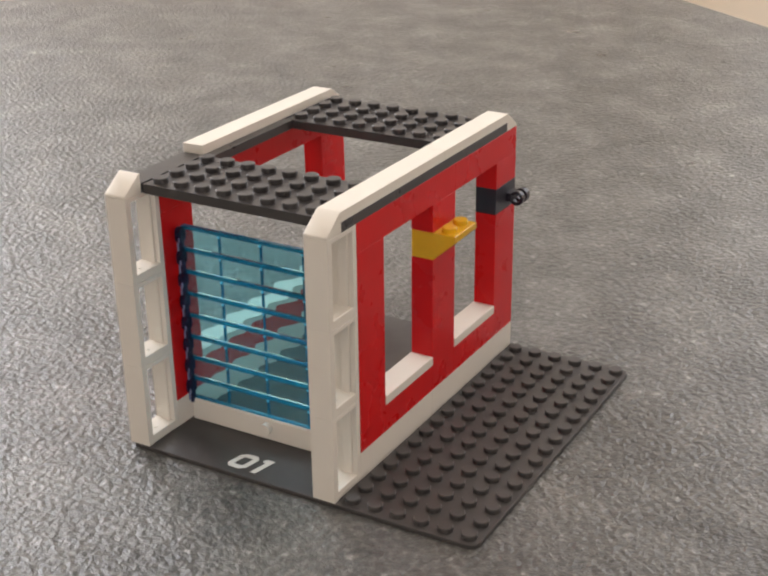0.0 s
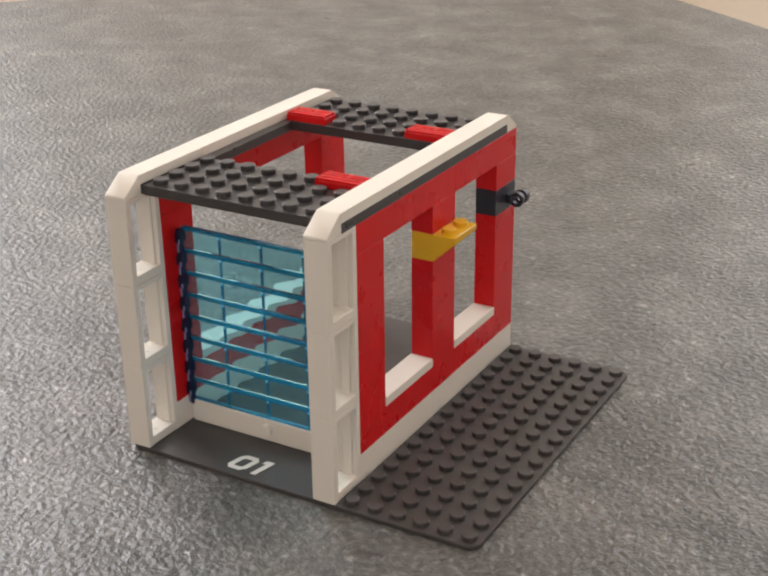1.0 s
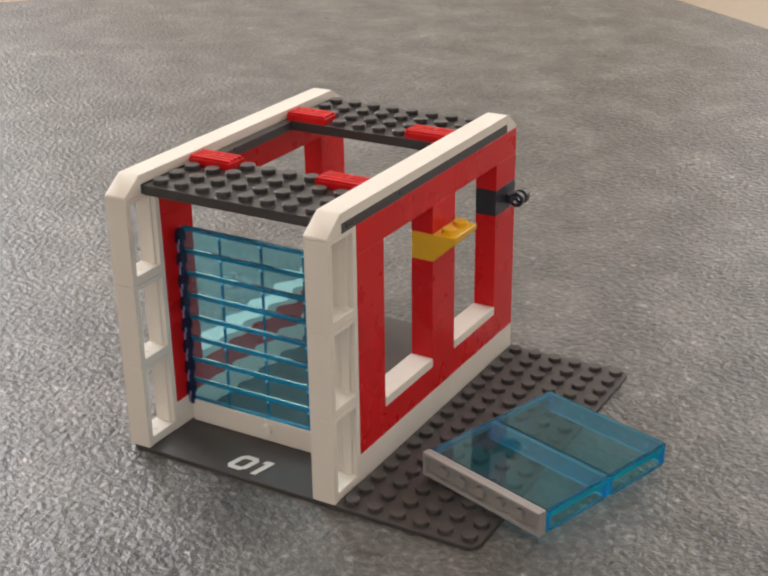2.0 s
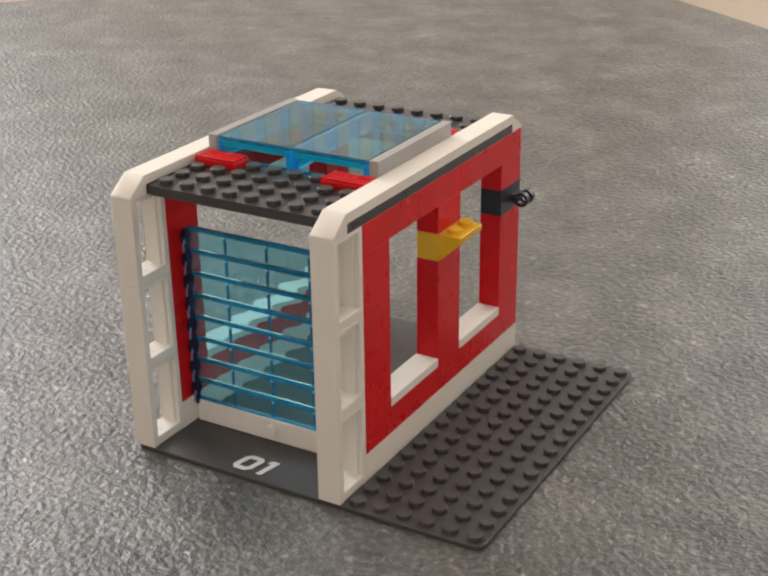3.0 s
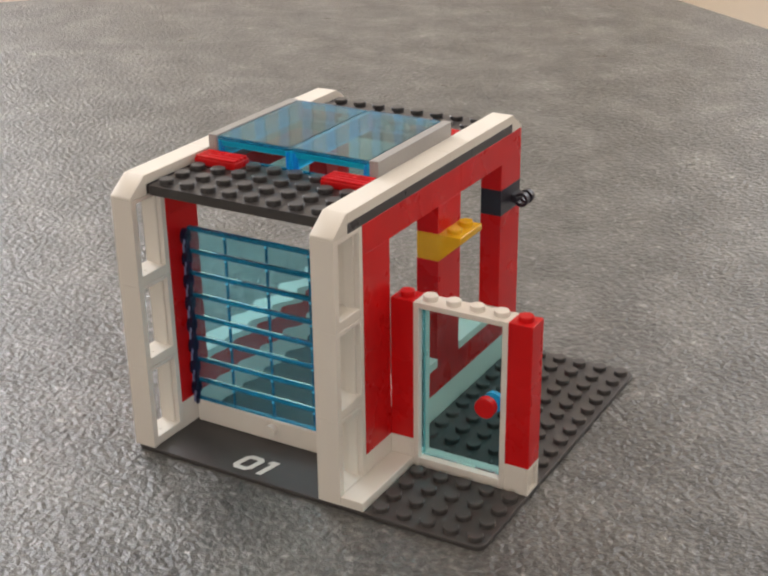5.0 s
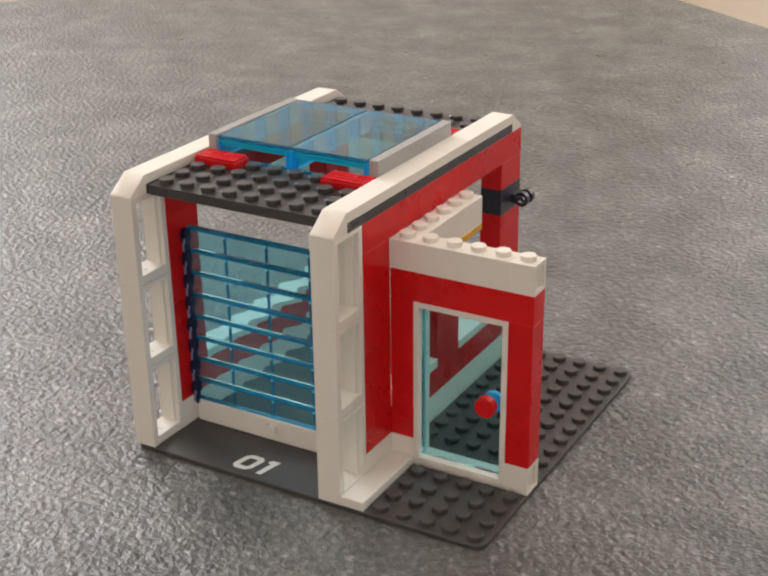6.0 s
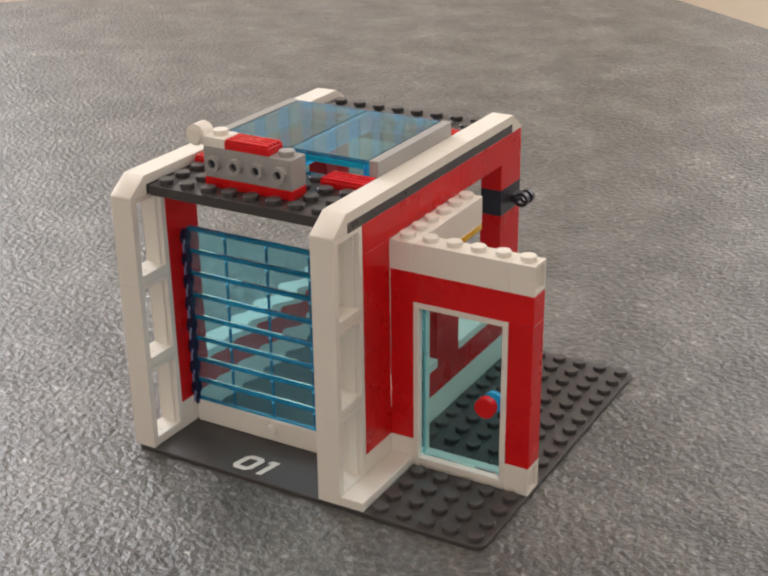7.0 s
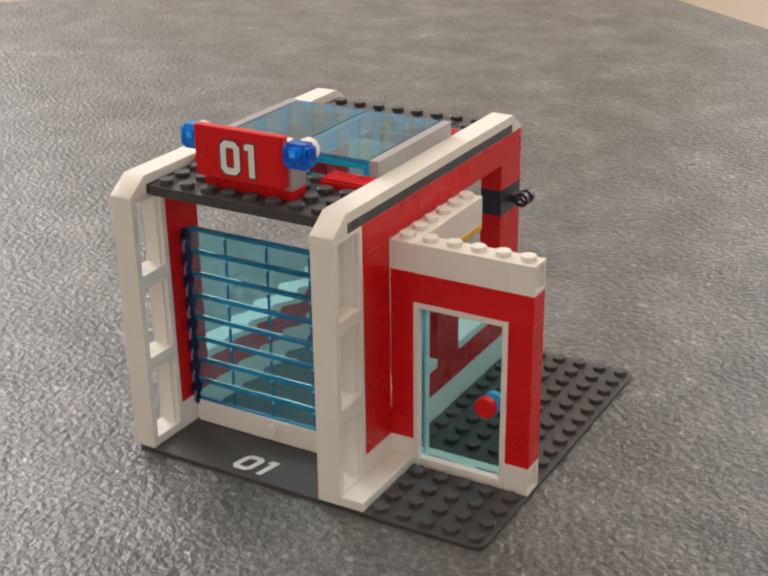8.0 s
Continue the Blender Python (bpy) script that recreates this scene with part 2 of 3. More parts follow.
def build_room():
    bm = room_box(bmesh.new(), 0, 1.9, 0, 1.75, -0.04, 0, 0.003)
    placed(setting("countertop", bm, COUNTER, "grey pebble-textured laminate countertop with a matt sheen", "countertop"))
    bm = room_box(bmesh.new(), 0.03, 1.87, 0.03, 1.72, FLOOR_Z, -0.04)
    placed(setting("counter_base", bm, CREAM, "plain cream counter base under the worktop", "counter"))
    t = 0.15
    placed(setting("floor", room_box(bmesh.new(), U0 - t, U1 + t, V0 - t, V1 + t, FLOOR_Z - 0.1, FLOOR_Z), BOARDS, "pale plain floor around the counter", "floor"))
    placed(setting("ceiling", room_box(bmesh.new(), U0 - t, U1 + t, V0 - t, V1 + t, CEIL_Z, CEIL_Z + 0.1), CEILING, "plain white ceiling", "ceiling"))
    u0, u1, z0, z1 = SIDE_WINDOW
    bm = room_box(bmesh.new(), U0 - t, u0, V0 - t, V0, FLOOR_Z, CEIL_Z)
    room_box(bm, u1, U1 + t, V0 - t, V0, FLOOR_Z, CEIL_Z)
    room_box(bm, u0, u1, V0 - t, V0, FLOOR_Z, z0)
    room_box(bm, u0, u1, V0 - t, V0, z1, CEIL_Z)
    placed(setting("wall_north", bm, CREAM, "plain cream painted wall with a window", "wall"))
    placed(setting("wall_south", room_box(bmesh.new(), U0 - t, U1 + t, V1, V1 + t, FLOOR_Z, CEIL_Z), CREAM, "plain cream painted wall", "wall"))
    def pierced(name, u0, u1, openings, label):
        bm = bmesh.new()
        cuts = [V0] + [c for w in openings for c in w[:2]] + [V1]
        for k in range(0, len(cuts), 2):
            room_box(bm, u0, u1, cuts[k], cuts[k + 1], FLOOR_Z, CEIL_Z)
        for v0, v1, z0, z1 in openings:
            room_box(bm, u0, u1, v0, v1, FLOOR_Z, z0)
            room_box(bm, u0, u1, v0, v1, z1, CEIL_Z)
        placed(setting(name, bm, CREAM, label, "wall"))
    pierced("wall_west", U0 - t, U0, FAR_WINDOWS, "plain cream painted wall with two windows")
    pierced("wall_east", U1, U1 + t, BACK_FILL_WINDOWS, "plain cream painted wall with a wide unseen window added for fill light")
    # upright blind slats in the small far window
    v0, v1, z0, z1 = FAR_WINDOWS[0]
    blind = tagged(new("window_blind"), "vertical slats of a window blind, half open", "blind", kind="structure")
    placed(blind)
    slat = to_mesh("blind_slat", room_box(bmesh.new(), U0 - 0.05, U0 - 0.04, -0.0105, 0.0105, z0, z1), CREAM)
    for k in range(15):
        ob = new("blind_slat", slat)
        ob.parent, ob.location = blind, (0, v0 + 0.05 + k * (v1 - v0 - 0.1) / 14, 0)
    bm = room_box(bmesh.new(), 0.15, 1.35, 0.27, 1.17, CEIL_Z - 0.06, CEIL_Z, 0.004)
    lamp = tagged(new("ceiling_light", to_mesh("ceiling_light", bm, CEILING)), "flat white ceiling light, switched on", "ceiling light")
    placed(lamp)


build_room()


# ---- printed digits ----
def octagon(x0, x1, y0, y1, c):
    return [(x0 + c, y0), (x1 - c, y0), (x1, y0 + c), (x1, y1 - c), (x1 - c, y1), (x0 + c, y1), (x0, y1 - c), (x0, y0 + c)]


def zero_bm(x, w, y, h, s, grow, lo, hi, axis):
    """A squared nought with cut corners: eight strokes round an opening."""
    bm = bmesh.new()
    def at(a, b, c):
        return {"Y": (a, c, b), "Z": (a, b, c)}[axis]
    outer = octagon(x - grow, x + w + grow, y - grow, y + h + grow, 0.0016)
    inner = octagon(x + s + grow, x + w - s - grow, y + s + grow, y + h - s - grow, 0.0004)
    loops = [[bm.verts.new(at(a, b, c)) for a, b in ring] for ring, c in ((outer, lo), (outer, hi), (inner, hi), (inner, lo))]
    for k in range(4):
        one, two = loops[k], loops[(k + 1) % 4]
        for i in range(8):
            j = (i + 1) % 8
            bm.faces.new((one[i], one[j], two[j], two[i]))
    bmesh.ops.recalc_face_normals(bm, faces=bm.faces)
    return bm


def one_bm(x, y, h, s, grow, lo, hi, axis):
    bm = bmesh.new()
    a, b = x + 0.0014 - grow, x + 0.0014 + s + grow
    out = [(a, y - grow), (b, y - grow), (b, y + h + grow), (x + 0.0006 - grow, y + h + grow), (x - grow, y + h - 0.0007), (x - grow, y + h - s - grow), (a, y + h - s - grow)]
    return prism(bm, out, lo, hi, axis, 0)


# ---- the toy garage ----
def stud_grid(plate, mat, x0, x1, y0, y1, z):
    """Single studs on a plate, all on one mesh."""
    bm = bmesh.new()
    add_stud(bm, 0, 0, 0)
    mesh = to_mesh("stud", bm, mat)
    for i in range(x1 - x0):
        for j in range(y1 - y0):
            ob = new("stud", mesh)
            ob.parent, ob.location = plate, ((x0 + i + 0.5) * S, (y0 + j + 0.5) * S, z)


def garage_base(toy):
    outline = rounded_rect(0, 16 * S, 0, 16 * S, 0.0035)
    plate = part("baseplate", prism(bmesh.new(), outline, 0, ZB, "Z", 0.0002), BASE, toy, "dark grey baseplate, smooth under the garage, studded beside it")
    stud_grid(plate, BASE, 10, 16, 0, 16, ZB)
    # the printed number on the apron: slanted digits
    x, y, h, st = 0.0362, 0.0030, 0.0088, 0.0019
    for name, bm in (("printed_zero", zero_bm(x, 0.0072, y, h, st, 0, ZB - 0.0002, ZB + 0.00012, "Z")), ("printed_one", one_bm(x + 0.0088, y, h, st, 0, ZB - 0.0002, ZB + 0.00012, "Z"))):
        for v in bm.verts:
            v.co.x += (v.co.y - 0.0035) * 0.22
        part(name, bm, PRINT, plate, "white printed digit")


def column_frame_bm(x0, z0):
    """A small hollow frame, three bricks high: two posts, a thick sill, a thin head."""
    bm = bmesh.new()
    xa, xb = x0 * S + GAP, (x0 + 1) * S - GAP
    za, zc = ZB + z0 * B + GAP, ZB + (z0 + 3) * B - GAP
    add_box(bm, (xa, GAP, za), (xb, 0.30 * S, zc), 0.0001)
    add_box(bm, (xa, 1.74 * S, za), (xb, 2 * S - GAP, zc), 0.0001)
    add_box(bm, (xa + 0.0030, 1.64 * S, za), (xb - 0.0016, 1.75 * S, zc))
    add_box(bm, (xa + 0.00005, 0.28 * S, za + 0.00005), (xb - 0.00005, 1.76 * S, za + 0.33 * B))
    add_box(bm, (xa + 0.00005, 0.28 * S, zc - 0.16 * B), (xb - 0.00005, 1.76 * S, zc - 0.00005))
    add_tube(bm, (xa + 0.62 * S, 0.9 * S, za + 0.33 * B - 0.0001), 0.0006, 0.0003, 10)
    return bm


def garage_side(toy, x0):
    """One side: front post of three frames, white footing, red wall with two openings, capped by tiles."""
    for k in range(3):
        part("post_frame", column_frame_bm(x0, 3 * k), WHITE, toy, "white hollow post frame")
    for y0, y1 in ((2, 8), (8, 16)):
        part("footing_brick", brick_bm(x0, x0 + 1, y0, y1, 0, 1, False), WHITE, toy, "white footing brick")
    red = lambda name, y0, y1, z0, z1: part(name, brick_bm(x0, x0 + 1, y0, y1, z0, z1, False), RED, toy, "red wall brick")
    red("wall_post", 2.03, 4, 1, 8)
    red("wall_base", 4, 8, 1, 2)
    red("wall_base", 10, 14, 1, 2)
    red("wall_head", 2.03, 10, 8, 9)
    red("wall_head", 10, 16, 8, 9)
    right = x0 > 1
    if right:
        red("wall_post", 8, 10, 1, 6)
        red("wall_post", 8, 10, 7, 8)
        red("wall_post", 14, 16, 1, 6)
        red("wall_post", 14, 16, 7, 8)
    else:
        red("wall_base", 8, 10, 1, 2)
        red("wall_post", 14, 16, 1, 8)
    for y0, y1 in ((4, 8), (10, 14)) if right else ((4, 9), (9, 14)):
        bm = bmesh.new()
        add_box(bm, (x0 * S - 0.0003, y0 * S + GAP, ZB + 2 * B + GAP), ((x0 + 1) * S + 0.0003, y1 * S - GAP, ZB + 2 * B + P))
        part("window_sill", bm, WHITE, toy, "white sill tile")
    # roof edge: dark ledge plate, white cap tiles, sloped end pieces
    lx0, lx1 = (x0, x0 + 1.45) if x0 < 1 else (x0 - 0.45, x0 + 1)
    for y0, y1 in ((1, 5), (11, 15)):
        part("ledge_plate", brick_bm(x0, x0 + 1, y0, y1, 9, 9 + 1 / 3, False), DARK, toy, "dark grey edge plate")
    part("ledge_plate", brick_bm(lx0, lx1, 5, 11, 9, 9 + 1 / 3, False), DARK, toy, "dark grey edge plate")
    for y0, y1 in ((1, 9), (9, 15)) if right else ((5, 9), (9, 15)):
        part("cap_tile", brick_bm(x0, x0 + 1, y0, y1, 9 + 1 / 3, 9 + 2 / 3, False), WHITE, toy, "white cap tile")
    z0, zl, z1 = ZB + 9 * B + GAP, ZB + 9.12 * B, ZB + 9 * B + 2 * P
    part("end_slope", prism(bmesh.new(), [(GAP, z0), (S, z0), (S, z1 - GAP), (0.92 * S, z1 - GAP), (GAP, zl)], x0 * S + GAP, (x0 + 1) * S - GAP, "X"),
         WHITE, toy, "small white slope")
    part("end_slope", prism(bmesh.new(), [(15 * S, z0), (16 * S - GAP, z0), (16 * S - GAP, zl), (15.08 * S, z1 - GAP), (15 * S, z1 - GAP)], x0 * S + GAP, (x0 + 1) * S - GAP, "X"),
         WHITE, toy, "small white slope")


def yellow_bracket(toy):
    """Inverted slope brick set in the wall, its head reaching out one stud."""
    z6, z7 = ZB + 6 * B + GAP, ZB + 7 * B - GAP
    out = [(9 * S + GAP, z6), (10 * S, z6), (11 * S - GAP, z7 - 0.0022), (11 * S - GAP, z7), (9 * S + GAP, z7)]
    bm = prism(bmesh.new(), out, 8 * S + GAP, 10 * S - GAP, "Y")
    for y in (8.5, 9.5):
        add_stud(bm, 10.5 * S, y * S, z7)
    part("bracket_brick", bm, YELLOW, toy, "yellow inverted slope brick")


def clip_brick(toy):
    bm = brick_bm(9, 10, 14, 16, 6, 7, False)
    block = part("clip_brick", bm, BLACK, toy, "black brick with a round clip on its face")
    bm = bmesh.new()
    z = ZB + 6.42 * B
    add_box(bm, (10 * S - 0.0002, 15.1 * S, z - 0.0016), (10.22 * S, 15.9 * S, z + 0.0016))
    ring = [(a, 0.0021) for a in range(-150, 151, 20)]
    for y0 in (15.12, 15.62):
        inner, outer = [], []
        for a, _ in ring:
            ca, sa = -math.cos(radians(a)), math.sin(radians(a))
            inner.append((10.47 * S + 0.0015 * -ca, z + 0.0016 * sa))
            outer.append((10.47 * S + 0.0026 * -ca, z + 0.0027 * sa))
        for i in range(len(ring) - 1):
            prism(bm, [inner[i], outer[i], outer[i + 1], inner[i + 1]], y0 * S, (y0 + 0.28) * S, "Y", 0)
    part("clip", bm, BLACK, block, "round black clip")


def roof_plates(toy):
    for y0 in (1, 11):
        plate = part("roof_plate", brick_bm(1, 9, y0, y0 + 4, 9, 9 + 1 / 3, False), DARK, toy, "dark grey studded roof plate")
        stud_grid(plate, DARK, 1, 9, y0, y0 + 4, ZB + 9 * B + P)


def slat_bm(x0, x1, z0, h, thick):
    """A roller slat: bowed clear pane between thicker edges, with upright ribs and end pins."""
    bm = bmesh.new()
    n = 18
    front, back = [], []
    for i in range(n + 1):
        f = i / n
        bow = -0.00006 * (1 - math.cos(2 * math.pi * f))
        front.append((-thick * 0.42, z0 + f * h))
        back.append((thick * 0.42 + bow, z0 + f * h))
    prism(bm, front + back[::-1], x0, x1, "X", 0)
    return bm


def roller_door(toy):
    y, pitch, thick = 3.05 * S, 0.00785, 0.0017
    xa, xb = 1.12 * S, 8.88 * S
    bm = bmesh.new()
    add_box(bm, (xa, y - 0.0016, ZB + 0.0001), (xb, y + 0.0016, ZB + 0.84 * B), 0.0003, 2)
    add_tube(bm, (5 * S, y - 0.0040, ZB + 0.5 * B), 0.0021, 0.0028, 18, "Y", 0.9)
    door = part("roller_door", bm, WHITE, toy, "white bottom rail of a closed clear blue roller door")
    base = ZB + 0.84 * B
    for k in range(8):
        z = base + k * pitch
        bm = slat_bm(xa, xb, z + 0.0004, pitch - 0.0008, thick)
        for v in bm.verts:
            v.co.y += y
        pane = part("slat", bm, CLEAR_BLUE, door, "clear light blue roller slat")
        pane.visible_shadow = False
        bm = bmesh.new()
        add_box(bm, (xa, y - 0.0012, z + pitch - 0.0011), (xb, y + 0.0011, z + pitch + 0.0001), 0.0003, 2)
        for x in (3, 5, 7):
            add_box(bm, (x * S - 0.00026, y - 0.0011, z + 0.0008), (x * S + 0.00026, y + 0.0004, z + pitch - 0.0016), 0.00008)
        rib = part("slat_rib", bm, CLEAR_RIB, door, "blue slat edge")
        rib.visible_shadow = False
        # small pale boxes in place of the specular dots where ribs meet
        for x in (3, 5, 7):
            bm = add_box(bmesh.new(), (x * S - 0.0004, y - 0.0013, z + pitch - 0.0019), (x * S + 0.0004, y - 0.0007, z + pitch - 0.0011), 0.0002)
            part("rib_bead", bm, CLEAR_GLINT, rib).visible_shadow = False
        for x, glint_x in ((xa - 0.0008, 0.0003), (xb - 0.0018, 0.0016)):
            bm = bmesh.new()
            add_box(bm, (x, y - 0.0040, z + 0.0026), (x + 0.0024, y + 0.0002, z + pitch - 0.0012), 0.0007, 3)
            add_tube(bm, (x + 0.0002, y - 0.0018, z + pitch - 0.0018), 0.0016, 0.0020, 14, "X")
            add_box(bm, (x + 0.0006, y - 0.0026, z - 0.0015), (x + 0.0018, y - 0.0004, z + 0.0028), 0.0004)
            lug = part("slat_end", bm, CLEAR_NAVY, door, "dark blue end lug of a roller slat")
            # pale strips imitate the highlights on the lug
            bm = add_box(bmesh.new(), (x + glint_x, y - 0.0029, z - 0.0006), (x + glint_x + 0.0006, y - 0.0024, z + 0.0026), 0.0001)
            part("slat_end_face", bm, CLEAR_LUG_GLINT, lug, "pale dash, a painted highlight on an end lug")
            bm = add_box(bmesh.new(), (x + 0.0019, y - 0.0042, z + 0.0030), (x + 0.0024, y - 0.0037, z + 0.0046), 0.0001)
            part("slat_end_tip", bm, CLEAR_LUG_GLINT, lug, "pale dash, a painted highlight on an end lug")
    bm = add_box(bmesh.new(), (xa, y - 0.0012, base), (xb, y + 0.0010, base + 0.0006), 0.0002)
    part("lower_edge", bm, CLEAR_RIB, door, "blue slat edge").visible_shadow = False


LEAN = Matrix.Translation((0, 0, ZB)) @ pose(0, 0, 0, 0, -0.5, 0) @ Matrix.Translation((0, 0, -ZB))


def build_garage():
    toy = tagged(new("toy_garage"), "red and white toy brick garage on a dark grey baseplate", "toy building")
    garage_base(toy)
    garage_side(toy, 0)
    for ob in [o for o in toy.children if o.name.split(".")[0] != "baseplate"]:     # the thin side leans out a little
        ob.matrix_basis = LEAN
    garage_side(toy, 9)
    yellow_bracket(toy)
    clip_brick(toy)
    roof_plates(toy)
    roller_door(toy)
    return toy


# ---- loose pieces that are put on one by one ----
def grip_tile(group):
    """A flat two-stud tile with long grooves."""
    bm = bmesh.new()
    add_box(bm, (-S + GAP, -S / 2 + GAP, GAP), (S - GAP, S / 2 - GAP, P * 0.72))
    for k in range(4):
        y = (-0.5 + 0.03 + k * 0.25) * S
        add_box(bm, (-S + 0.0003, y, P * 0.7), (S - 0.0003, y + 0.0013, P - GAP), 0.0002)
    return thing("grooved_tile", bm, RED, "red grooved tile, two studs long", "toy tile", group)


def windscreen():
    """An open-bottomed clear tray: flat top, thin walls, rounded edges."""
    w, l, h, t = 3.56 * S, 6.1 * S, 0.0079, 0.0012
    bm = bmesh.new()
    add_box(bm, (-w / 2, -l / 2, h - t), (w / 2, l / 2, h), 0.0004, 3)
    ob = thing("windscreen", bm, CLEAR_SKY, "clear light blue windscreen panel, box shaped", "toy windscreen", "skylight windscreens")
    # walls and corners: same clear plastic, their piped glow put into the colour
    for x in (-w / 2, w / 2 - t):
        bm = add_box(bmesh.new(), (x + 0.0001, -l / 2 + 0.0002, 0), (x + t - 0.0001, l / 2 - 0.0002, h - t - 0.00005), 0.0002)
        wall = part("side_wall", bm, CLEAR_SIDE_LIT, ob)
        wall.visible_shadow = False
        # five pale pips imitate glints along the wall
        for k in range(5):
            bm = bmesh.new()
            add_tube(bm, (x - 0.0001, (k - 2) * 1.1 * S, 0.0036), 0.0006, t + 0.0002, 12, "X")
            part("stud_mark", bm, CLEAR_GLINT, wall).visible_shadow = False
        # the rim's paler colour stands for light caught along the bottom edge
        rim = add_box(bmesh.new(), (x - 0.0001, -l / 2 + 0.0017, 0.0001), (x + t + 0.0001, l / 2 - 0.0017, 0.0008), 0.0002)
        part("bottom_rim", rim, CLEAR_GLINT, wall).visible_shadow = False
    for y in (-l / 2 + 0.0001, l / 2 - t):
        bm = add_box(bmesh.new(), (-w / 2 + t, y, 0.0002), (w / 2 - t, y + t - 0.0001, h - t - 0.00005), 0.0002)
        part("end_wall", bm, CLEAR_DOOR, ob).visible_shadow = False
        # blue strip drawn for the refraction in the end wall's upper half
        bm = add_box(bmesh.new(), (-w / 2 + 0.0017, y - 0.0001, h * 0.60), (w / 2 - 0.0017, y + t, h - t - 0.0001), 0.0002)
        part("end_band", bm, CLEAR_SIDE_LIT, ob).visible_shadow = False
    for x in (-w / 2 + 0.0001, w / 2 - 0.0021):
        for y in (-l / 2 + 0.0001, l / 2 - 0.0021):
            bm = add_box(bmesh.new(), (x, y, 0.0001), (x + 0.0020, y + 0.0020, h - t - 0.0001), 0.0006, 2)
            part("corner_rib", bm, CLEAR_CORNER_LIT, ob).visible_shadow = False
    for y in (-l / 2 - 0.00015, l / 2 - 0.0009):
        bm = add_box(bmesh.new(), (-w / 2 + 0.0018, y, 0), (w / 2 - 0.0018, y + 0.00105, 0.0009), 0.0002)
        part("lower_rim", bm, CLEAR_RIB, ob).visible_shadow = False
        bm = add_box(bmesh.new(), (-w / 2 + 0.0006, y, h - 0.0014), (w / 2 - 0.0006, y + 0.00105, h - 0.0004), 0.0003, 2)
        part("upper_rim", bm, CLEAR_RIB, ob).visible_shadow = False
    ob.visible_shadow = False
    return ob


def side_rail():
    """A one by six plate on its side, hollow underside outwards."""
    bm = bmesh.new()
    add_box(bm, (0.0002, -3.05 * S, 0), (0.0016, 3.05 * S, 0.0081))
    for z in (0, 0.0069):
        add_box(bm, (-0.0016, -3.05 * S, z), (0.0003, 3.05 * S, z + 0.0012))
    for y in (-3.05 * S, 3.05 * S - 0.0012):
        add_box(bm, (-0.0016, y, 0.0011), (0.0003, y + 0.0012, 0.0070))
    for k in range(5):
        add_tube(bm, (-0.0015, (k - 2) * S, 0.00405), 0.0016, 0.0018, 12, "X")
    ob = thing("side_rail", bm, GREY, "light grey six-stud plate standing on edge", "toy plate", "skylight rails")
    return ob


def hole_brick():
    bm = bmesh.new()
    add_box(bm, (-S / 2 + GAP, -S / 2 + GAP, GAP), (S / 2 - 0.0011, S / 2 - GAP, B - GAP))
    add_stud(bm, 0, 0, B)
    ob = thing("one_stud_brick", bm, WHITE, "small white one-stud brick with a hollow side", "toy brick", "white one-stud bricks")
    bm = bmesh.new()
    e, w = S / 2 - GAP, 0.0012
    for lo, hi in (((-e, GAP), (e, w)), ((-e, B - w), (e, B - GAP)), ((-e, w), (-e + w, B - w)), ((e - w, w), (e, B - w))):
        add_box(bm, (S / 2 - 0.0012, lo[0], lo[1]), (e, hi[0], hi[1]), 0.0001)
    part("side_rim", bm, WHITE, ob)
    return ob


def door_frame():
    """Four studs wide, six bricks high; hollow, with studs on its head."""
    bm = bmesh.new()
    H, w = 6 * B, 4 * S
    add_box(bm, (-w / 2 + GAP, -S / 2 + GAP, 0), (-w / 2 + 0.24 * S, S / 2 - GAP, H))
    add_box(bm, (w / 2 - 0.24 * S, -S / 2 + GAP, 0), (w / 2 - GAP, S / 2 - GAP, H))
    frame_ob = thing("door_frame", bm, WHITE, "white toy door frame standing on the baseplate", "toy door frame")
    bm = add_box(bmesh.new(), (-w / 2 + 0.24 * S, -S / 2 + 0.0001, 0), (w / 2 - 0.24 * S, S / 2 - 0.0001, 0.34 * B))
    part("sill", bm, WHITE, frame_ob)
    bm = add_box(bmesh.new(), (-w / 2 + 0.24 * S, -S / 2 + 0.0001, H - 0.2 * B), (w / 2 - 0.24 * S, S / 2 - 0.0001, H - 0.00005))
    for i in range(4):
        add_stud(bm, (i - 1.5) * S, 0, H)
    part("head", bm, WHITE, frame_ob)
    bm = add_box(bmesh.new(), (-w / 2 + 0.22 * S, 0.0010, 3.92 * B), (-w / 2 + 0.34 * S, 0.0024, 4.12 * B))
    part("latch", bm, WHITE, frame_ob)
    return frame_ob


